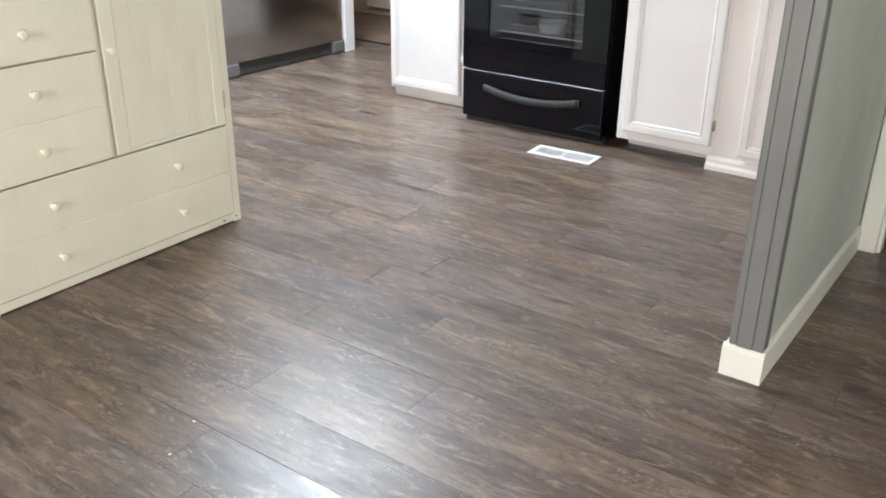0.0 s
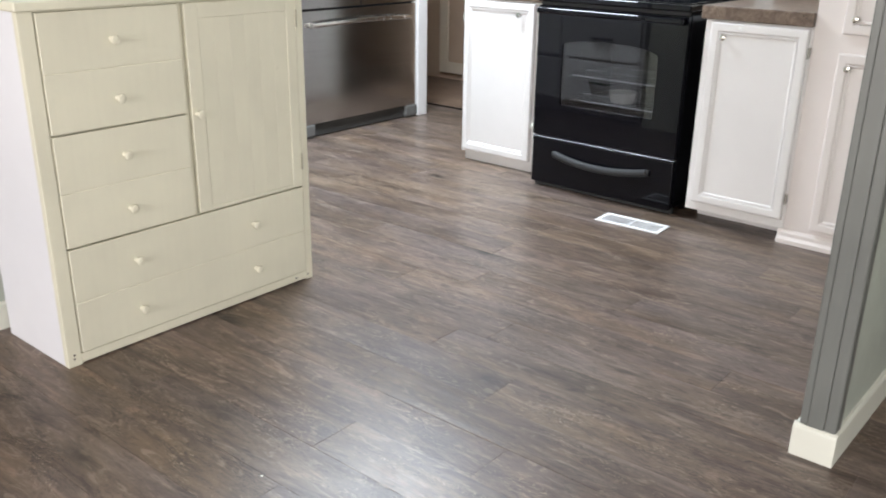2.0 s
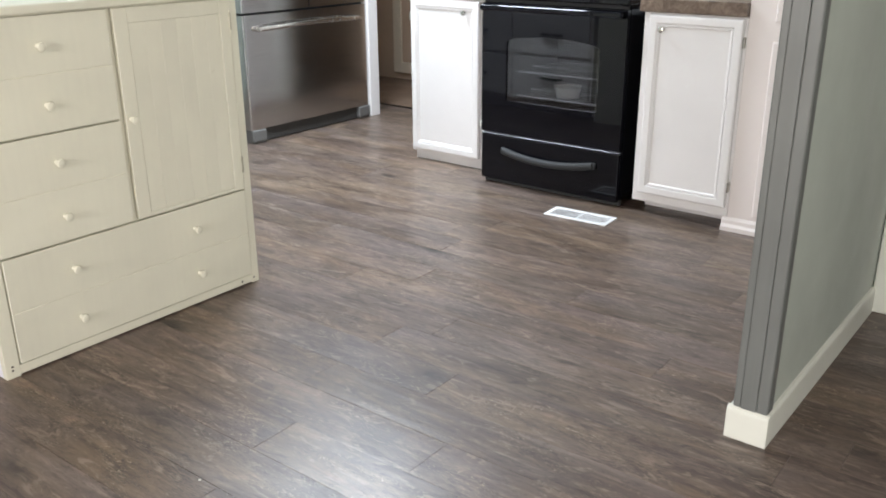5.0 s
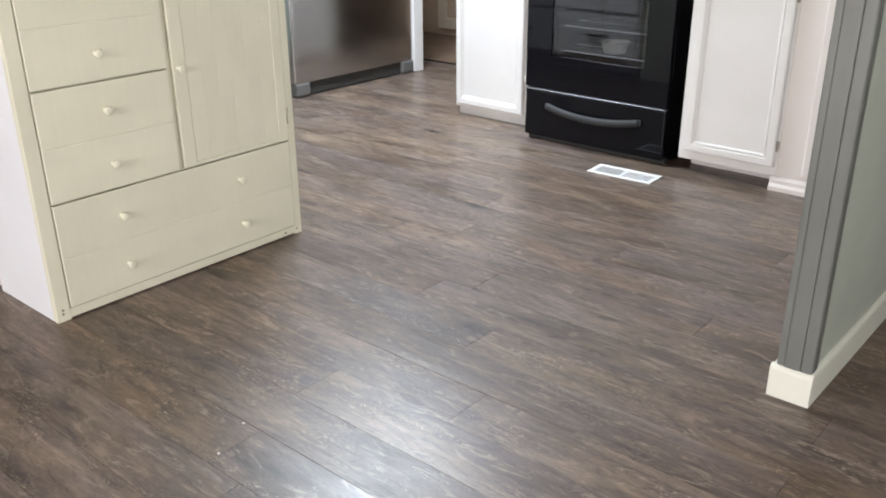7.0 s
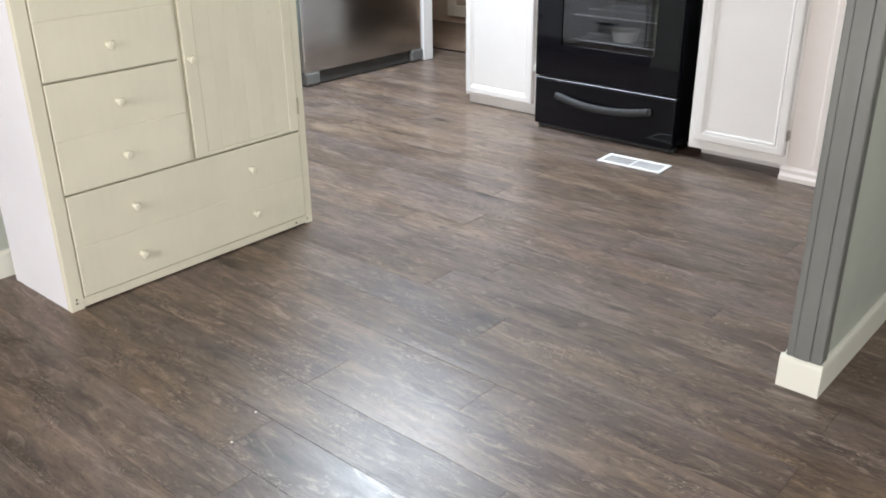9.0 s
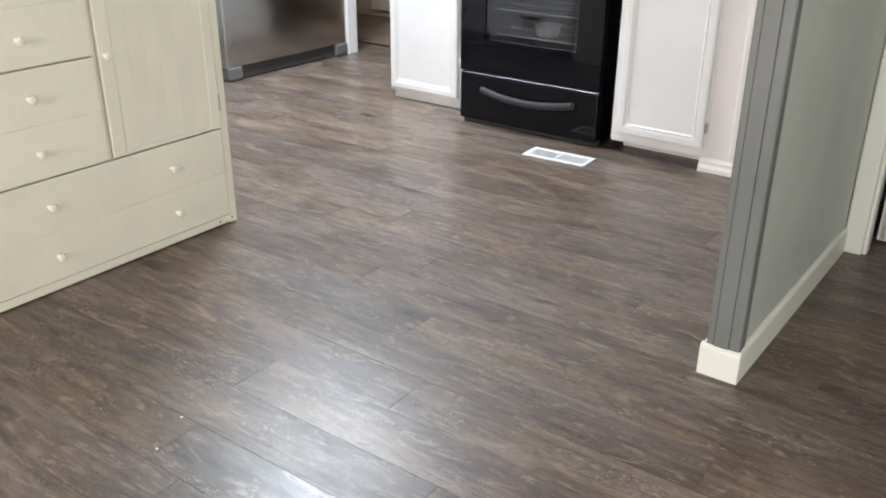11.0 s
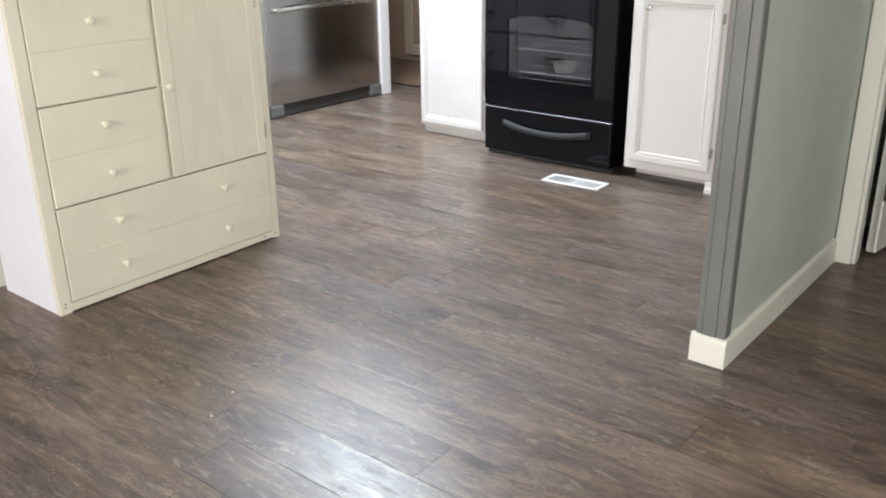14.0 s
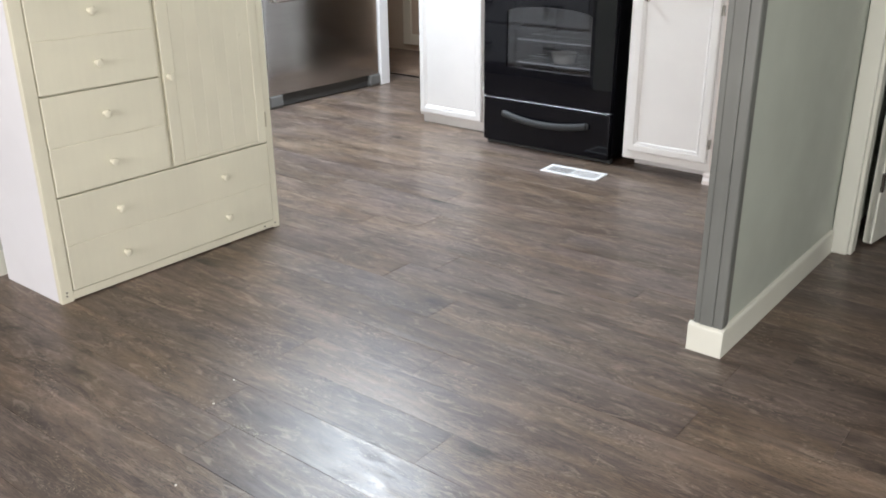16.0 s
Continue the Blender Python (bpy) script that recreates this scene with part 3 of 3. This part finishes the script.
    for bx, by, br in ((-0.19, 0.15, 0.105), (0.19, 0.15, 0.082), (-0.19, 0.43, 0.082), (0.19, 0.43, 0.105)):
        ring = bmesh.new()
        inner = [ring.verts.new((bx + (br - 0.003) * math.cos(k * math.pi / 16), by + (br - 0.003) * math.sin(k * math.pi / 16), 0.9198)) for k in range(32)]
        outer = [ring.verts.new((bx + br * math.cos(k * math.pi / 16), by + br * math.sin(k * math.pi / 16), 0.9198)) for k in range(32)]
        for k in range(32):
            ring.faces.new((inner[k], outer[k], outer[(k + 1) % 32], inner[(k + 1) % 32]))
        part("burner_ring", ring, BLACK_TRIM, top, "thin grey printed burner ring")
    part("edge_strip", box((-w + 0.01, 0.586, 0.9155), (w - 0.01, 0.598, 0.930), 0.003), CHROME, top, "bright metal strip at the backguard's foot")
    # racks seen through the window
    for z in (0.434, 0.550):
        rk = bmesh.new()
        for yy in (0.065, 0.25, 0.43):
            tube(rk, [(-0.225, yy, z), (0.225, yy, z)], 0.0030 if yy < 0.1 else 0.0009, 8)
        for k in range(17):
            x = -0.215 + 0.43 * k / 16
            tube(rk, [(x, 0.065, z + 0.0015), (x, 0.44, z + 0.0015)], 0.0004, 4)
        for k in (-1, 1):
            add_box(rk, (k * 0.2645 - 0.0015 - (0.04 if k > 0 else 0), 0.25, z - 0.002), (k * 0.2645 + 0.0015 + (0.04 if k < 0 else 0), 0.256, z + 0.002))
        part("oven_rack", rk, WIRE, top, "shiny wire oven rack")
    return top


kitchen_range()
dish = lathe(bmesh.new(), [(0.044, 0.0), (0.052, 0.004), (0.064, 0.048), (0.070, 0.052), (0.065, 0.050), (0.050, 0.010), (0.01, 0.008)], None, 28)
tagged(part("baking_dish", dish, PAN_WHITE, None, "", True, pose(-1.992, 3.885, 0.4365)), "small white dish standing on the lower oven rack", "dish")


def refrigerator():
    """A stainless French-door refrigerator with a bottom freezer drawer; it faces +x."""
    top = thing("refrigerator", pose(-3.876, 4.022, 0, 0, 0, 90), "stainless steel refrigerator with bottom freezer drawer", "refrigerator")
    w = 0.505
    part("body", box((-w, 0.075, 0.035), (w, 0.76, 1.75), 0.006), PLASTIC_GREY, top, "grey cabinet sides")

    def bowed(x0, x1, z0, z1, left_round, right_round):
        bm = bmesh.new()
        n = 22
        prof = []
        steps = [0, 0.001, 0.003, 0.006, 0.012] + [0.012 + (x1 - x0 - 0.024) * i / n for i in range(1, n)] + [x1 - x0 - d for d in (0.012, 0.006, 0.003, 0.001, 0)]
        for d in steps:
            x = x0 + d
            y = 0.006 * (x / w) ** 2 * 1.6
            for flag, edge in ((left_round, x - x0), (right_round, x1 - x)):
                if flag and edge < 0.012:
                    y += 0.012 * (1 - (1 - (1 - edge / 0.012) ** 2) ** 0.5)
            prof.append((x, y))
        prof += [(x1, 0.07), (x0, 0.07)]
        lo = [bm.verts.new((x, y, z0)) for x, y in prof]
        hi = [bm.verts.new((x, y, z1)) for x, y in prof]
        for i in range(len(prof)):
            j = (i + 1) % len(prof)
            bm.faces.new((lo[i], lo[j], hi[j], hi[i]))
        bm.faces.new(lo[::-1])
        bm.faces.new(hi)
        return bm

    fz = part("freezer_drawer", bowed(-w, w, 0.085, 0.735, True, True), STEEL, top, "", True)
    h = bmesh.new()
    pts = []
    for i in range(29):
        u = i / 28 * 2 - 1
        pts.append((u * 0.405, -0.018 - 0.030 * (1 - u ** 4), 0.668 - 0.012 * u * u))
    tube(h, pts, 0.012, 12, 1.15)
    for u in (-1, 1):
        add_box(h, (u * 0.405 - 0.018, -0.030, 0.643), (u * 0.405 + 0.018, 0.006, 0.669), 0.006)
    part("freezer_handle", h, CHROME, fz, "curved satin bar handle", True)
    for a, b, l, r in ((-w, -0.003, True, False), (0.003, w, False, True)):
        dr = part("fridge_door", bowed(a, b, 0.748, 1.745, l, r), STEEL, top, "", True)
        hx = -0.05 if a < -0.1 else 0.05
        hb = tube(bmesh.new(), [(hx, 0.004, 0.84), (hx, -0.04, 0.87), (hx, -0.05, 1.2), (hx, -0.04, 1.55), (hx, 0.004, 1.58)], 0.012, 10)
        part("door_handle", hb, CHROME, dr, "", True)
    part("gasket", box((-w + 0.012, 0.04, 0.7352), (w - 0.012, 0.0745, 0.7478)), BLACK_TRIM, top)
    part("kick_grille", box((-w + 0.11, 0.022, 0.005), (w - 0.11, 0.0745, 0.082), 0.004), KICK_GREY, top, "dark grey toe grille")
    for s in (-1, 1):
        ft = bmesh.new()
        add_box(ft, (s * (w - 0.055) - 0.052, -0.002, 0.010), (s * (w - 0.055) + 0.052, 0.073, 0.082), 0.008)
        add_box(ft, (s * (w - 0.055) - 0.044, 0.006, 0.0), (s * (w - 0.055) + 0.044, 0.066, 0.0105), 0.002)
        part("foot_cover", ft, PLASTIC_GREY, top, "grey plastic foot cover")
    return top


refrigerator()
structure("trim_fridge_panel", box((-3.98, 4.535, 0), (-3.875, 4.622, CEIL), 0.003), CAB_WHITE, "white painted end panel beside the refrigerator", "trim")


def peninsula():
    """White base cabinet of the peninsula: three drawers with dark pulls that face the range."""
    top = thing("peninsula_cabinet", pose(-2.66, 2.10, 0, 0, 0, 180), "white painted peninsula cabinet with dark-pulled drawers", "cabinet")
    part("body", box((0.0, 0.0, 0.07), (1.2, 0.85, 0.997), 0.003), CAB_WHITE, top)
    part("toe_kick", box((0.01, 0.05, 0.0), (1.19, 0.85, 0.07)), CAB_WHITE, top)
    for x0 in (0.02, 0.62):
        for z0, z1 in ((0.10, 0.37), (0.39, 0.66), (0.68, 0.95)):
            d = part("drawer", box((x0, -0.02, z0), (x0 + 0.55, -0.001, z1), 0.004), CAB_WHITE, top)
            zc = (z0 + z1) / 2
            pl = tube(bmesh.new(), [(x0 + 0.20, -0.0205, zc), (x0 + 0.205, -0.042, zc), (x0 + 0.275, -0.046, zc), (x0 + 0.345, -0.042, zc), (x0 + 0.35, -0.0205, zc)], 0.008, 8)
            part("pull", pl, PULL_DARK, d, "dark bronze bar pull", True)
    return top


peninsula()
tp = thing("bar_top", pose(0, 0, 0), "cream painted wooden bar top on the peninsula", "countertop")
part("slab", box((-3.90, 1.2465, 0.998), (-2.605, 2.138, 1.023), 0.005, 3), CREAM, tp)


# tiled backsplash over the counter by the pantry
splash = structure("backsplash", box((-1.566, 4.492, 1.023), (-1.114, 4.4995, 1.42)), WALL_WHITE, "beige tiled backsplash above the countertop", "backsplash")
tile_mesh = mesh_of(box((0.0, -0.007, 0.0), (0.104, 0.0, 0.104), 0.002, 1), "tile", TILE)
for a in range(4):
    for b in range(3):
        tl = new("tile", tile_mesh)
        tl.parent = splash
        tl.matrix_basis = pose(-1.558 + a * 0.108, 4.4918, 1.030 + b * 0.108)


# ---- floor register ----
def floor_register():
    top = thing("floor_register", pose(-1.683, 3.505, 0.0005, 0, 0, 2.8), "white metal floor heating register with louvres", "vent")
    l, w = 0.149, 0.0625
    fr = bmesh.new()
    b = 0.019
    add_box(fr, (-l, -w, 0.0), (l, -w + b, 0.006), 0.002)
    add_box(fr, (-l, w - b, 0.0), (l, w, 0.006), 0.002)
    add_box(fr, (-l, -w + b, 0.0), (-l + b, w - b, 0.006), 0.002)
    add_box(fr, (l - b, -w + b, 0.0), (l, w - b, 0.006), 0.002)
    add_box(fr, (-0.006, -w + b, 0.0008), (0.006, w - b, 0.0055), 0.001)
    part("frame", fr, VENT_WHITE, top)
    part("damper", box((-l + b, -w + b, 0.0), (-0.006, w - b, 0.0016)), VENT_GREY, top, "light grey damper plate, shut")
    part("damper", box((0.006, -w + b, 0.0), (l - b, w - b, 0.0006)), DUCT, top, "grey damper plate")
    sl = mesh_of(add_box(bmesh.new(), (-0.0019, -w + b, -0.0011), (0.0019, w - b, 0.0011), 0.0006, 1, None), "louvre", VENT_WHITE)
    for half in (-1, 1):
        x0, x1 = (-l + b + 0.003, -0.009) if half < 0 else (0.009, l - b - 0.003)
        for k in range(14):
            ob = new("louvre", sl)
            ob.parent = top
            ob.matrix_basis = pose(x0 + (x1 - x0) * (k + 0.5) / 14, 0, 0.0034, 0, 28 * half, 0)
    return top


floor_register()


# ---- dresser ----
def dresser():
    """Cream painted chest that faces +x: two double-look drawers beside a panelled door, one wide drawer below."""
    top = thing("dresser", pose(-2.2385, 1.687, 0, 0, 0, 90.8), "cream painted wooden dresser with round knobs and a panelled door", "dresser")
    # local: x runs along the front, -y is the front
    w, dep, h = 0.465, 0.355, 0.9965
    x = lambda along: along - w
    cs = bmesh.new()
    add_box(cs, (-w, 0.0, 0), (x(0.0425), 0.022, h), 0.002)
    add_box(cs, (x(0.9075), 0.0, 0), (w + 0.008, 0.022, h), 0.002)
    add_box(cs, (x(0.0425), 0.001, 0.005), (x(0.9075), 0.022, 0.0335), 0.0015)
    add_box(cs, (x(0.0425), 0.019, 0.030), (x(0.9075), 0.030, h - 0.0045))
    add_box(cs, (x(0.0425), 0.004, h - 0.0035), (x(0.9075), 0.022, h))
    add_box(cs, (x(0.4680), 0.0125, 0.3560), (x(0.4840), 0.022, h - 0.0045), 0.0005)
    part("face_frame", cs, CREAM, top)
    # the -x side panel is whiter and faintly bluer than the cream body
    for s, mat, lab in ((-1, WHITE_SIDE, "side panel, whiter than the cream body"), (1, CREAM, "")):
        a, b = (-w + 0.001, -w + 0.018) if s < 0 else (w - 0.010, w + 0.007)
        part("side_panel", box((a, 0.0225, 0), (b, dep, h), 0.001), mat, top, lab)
    part("back_panel", box((-w + 0.018, dep - 0.012, 0), (w - 0.018, dep, h)), CREAM, top)
    sl = box((-w - 0.010, -0.014, h + 0.0005), (w + 0.018, dep + 0.004, h + 0.026), 0.005, 3)
    part("top_slab", sl, CREAM, top)

    def drawer(x0, x1, z0, z1, zg, knobs):
        """A drawer front with a shallow groove that makes it look like two."""
        bm = bmesh.new()
        add_box(bm, (x0, -0.003, z0), (x1, 0.0135, zg - 0.0008), 0.0018)
        add_box(bm, (x0, -0.003, zg + 0.0008), (x1, 0.0135, z1), 0.0018)
        add_box(bm, (x0 + 0.002, -0.001, zg - 0.003), (x1 - 0.002, 0.013, zg + 0.003))
        d = part("drawer", bm, CREAM, top)
        for kx, kz in knobs:
            add_knob(d, kx, -0.0032, kz, CREAM, 0.0135, "small round cream wooden knob", 0.027)
        return d

    c1, c2 = x(0.249), x(0.685)
    drawer(x(0.0465), x(0.4665), 0.6760, 0.9920, 0.8355, ((c1, 0.911), (c1 - 0.001, 0.751)))
    drawer(x(0.0465), x(0.4665), 0.3555, 0.6700, 0.511, ((c1 + 0.001, 0.589), (c1, 0.430)))
    drawer(x(0.0465), x(0.9050), 0.0365, 0.3495, 0.190, ((c1, 0.268), (c1, 0.111), (c2, 0.269), (c2, 0.111)))
    # door with a recessed field of upright boards
    dx0, dx1, dz0, dz1 = x(0.4845), x(0.9050), 0.3555, 0.9925
    door = part("door", box((dx0 + 0.001, 0.0060, dz0 + 0.001), (dx1 - 0.001, 0.0135, dz1 - 0.001)), CREAM, top)
    for a, b in ((dx0, dx0 + 0.046), (dx1 - 0.038, dx1)):
        part("stile", box((a, -0.003, dz0), (b, 0.0059, dz1), 0.002), CREAM, door)
    for a, b in ((dz0, dz0 + 0.012), (dz1 - 0.045, dz1)):
        part("rail", box((dx0 + 0.0461, -0.003, a), (dx1 - 0.0381, 0.0059, b), 0.002), CREAM, door)
    fx0, fx1 = dx0 + 0.047, dx1 - 0.039
    n = 6
    for k in range(n):
        a, b = fx0 + (fx1 - fx0) * k / n, fx0 + (fx1 - fx0) * (k + 1) / n
        part("board", box((a + 0.0001, -0.0012, dz0 + 0.0125), (b - 0.0001, 0.0059, dz1 - 0.0455), 0.0007, 1), CREAM, door)
    add_knob(door, x(0.503), -0.0032, 0.668, CREAM, 0.0135, "small round cream wooden knob", 0.026)
    for z in (0.442, 0.922):
        hb = lathe(bmesh.new(), [(0.004, -0.028), (0.004, 0.028)], pose(x(0.9064), -0.002, z), 10)
        part("hinge", hb, BRASS_DULL, door, "thin painted-over hinge", True)
    # screw heads in the foot corners
    for sx, sz in ((0.021, 0.036), (0.020, 0.024), (0.862, 0.018), (0.915, 0.020)):
        part("screw", lathe(bmesh.new(), [(0.004, 0), (0.003, 0.0016)], pose(x(sx), 0.0008, sz, 90, 0, 0), 10), PULL_DARK, top, "dark screw head")
    return top


dresser()

bowl = lathe(bmesh.new(), [(0.030, 0.0), (0.036, 0.003), (0.052, 0.022), (0.060, 0.046), (0.058, 0.046), (0.050, 0.024), (0.034, 0.008), (0.004, 0.006)], None, 24)
tagged(part("bowl", bowl, PULL_DARK, None, "", True, pose(-2.931, 1.919, 1.0235)), "small dark brown bowl standing on the bar top", "bowl")

# ---- back room seen past the refrigerator ----
structure("carpet", box((W0, 4.900, -0.01), (-2.985, 5.79, 0.006)), CARPET, "brown carpet of the back room", "carpet")
structure("trim_threshold", box((W0, 4.885, 0.0005), (-2.985, 4.8995, 0.009), 0.002), PULL_DARK, "dark metal threshold strip between floor and carpet", "trim")

door = thing("door_2", pose(-4.745, 5.789, 0.06), "tan framed panel door in the back room", "door", "", "structure")
fb = bmesh.new()
add_box(fb, (0, -0.030, 0), (0.085, -0.001, 2.0), 0.004)
add_box(fb, (0.72, -0.030, 0), (0.805, -0.001, 2.0), 0.004)
add_box(fb, (0.085, -0.030, 0), (0.72, -0.001, 0.085), 0.004)
add_box(fb, (0.085, -0.030, 1.90), (0.72, -0.001, 2.0), 0.004)
part("frame", fb, BEIGE_TRIM, door)
part("panel", box((0.086, -0.014, 0.086), (0.719, -0.002, 1.899)), BEIGE, door, "brownish inset panel")

# ---- planks of the floor ----
sub = box((W0 - 0.13, S0 - 0.13, -0.08), (E0 + 0.13, N0 + 0.13, -0.0095))
floor = structure("floor", sub, GAP, "grey-brown wood-look laminate plank floor", "floor")
PLANK_W, PLANK_L = 0.1535, 1.22
PIVOT = pose(-1.0, 1.276, 0, 0, 0, 0.8)
rng = random.Random(5)
JOINTS = {1: -0.412, -1: -0.352, 0: 0.228, 2: -0.038, 3: -0.556}
plank = mesh_of(box((0, 0, -0.009), (PLANK_L - 0.0003, PLANK_W - 0.0003, 0), 0.0007, 1), "plank", FLOOR)
far = bmesh.new()
for row in range(-29, 35):
    start = JOINTS.get(row, rng.uniform(0, PLANK_L) // 0.11 * 0.11) % PLANK_L
    for k in range(-5, 4):
        m = PIVOT @ pose(start + k * PLANK_L, row * PLANK_W + (0.0008 if row > 2 else 0), 0)
        c = m @ Vector((PLANK_L / 2, PLANK_W / 2, 0))
        if not (W0 - 0.55 < c.x < E0 + 0.55 and S0 - 0.04 < c.y < N0 + 0.04):
            continue
        if -4.4 < c.x < 1.45 and -0.5 < c.y < 5.0:
            ob = new("plank", plank)
            ob.parent = floor
            ob.matrix_basis = m @ pose(PLANK_L / 2, PLANK_W / 2, 0, rng.uniform(-0.25, 0.25), rng.uniform(-0.05, 0.05), 0) @ pose(-PLANK_L / 2, -PLANK_W / 2, 0)
        else:
            # the outer planks are sawn off at the walls
            u0 = max(0.0, W0 - 0.08 - m.translation.x)
            u1 = min(PLANK_L, E0 + 0.08 - m.translation.x)
            if u1 - u0 > 0.03:
                piece = box((u0, 0, -0.009), (u1 - 0.0003, PLANK_W - 0.0004, 0), 0.0009, 1)
                bmesh.ops.transform(piece, matrix=m, verts=piece.verts)
                tmp = bpy.data.meshes.new("sawn")
                piece.to_mesh(tmp)
                piece.free()
                far.from_mesh(tmp)
                bpy.data.meshes.remove(tmp)
tagged(part("outer_planks", far, FLOOR, floor), "", "", "", "stuff")

# ---- crumbs ----
crumb_mesh = lathe(bmesh.new(), [(0.0008, 0), (0.0034, 0.0006), (0.0028, 0.0022), (0.0008, 0.003)], None, 7)
crumb = part("crumb", crumb_mesh, SPECK, None, "", False, pose(-1.407, 1.262, 0.0006))
tagged(crumb, "tiny white crumb lying on the wooden floor", "crumb", "crumbs on the floor")
for cx, cy, cr in ((-1.352, 1.152, 40), (-1.138, 0.885, 100)):
    copy_thing(crumb, pose(cx, cy, 0.0006, 0, 0, cr))
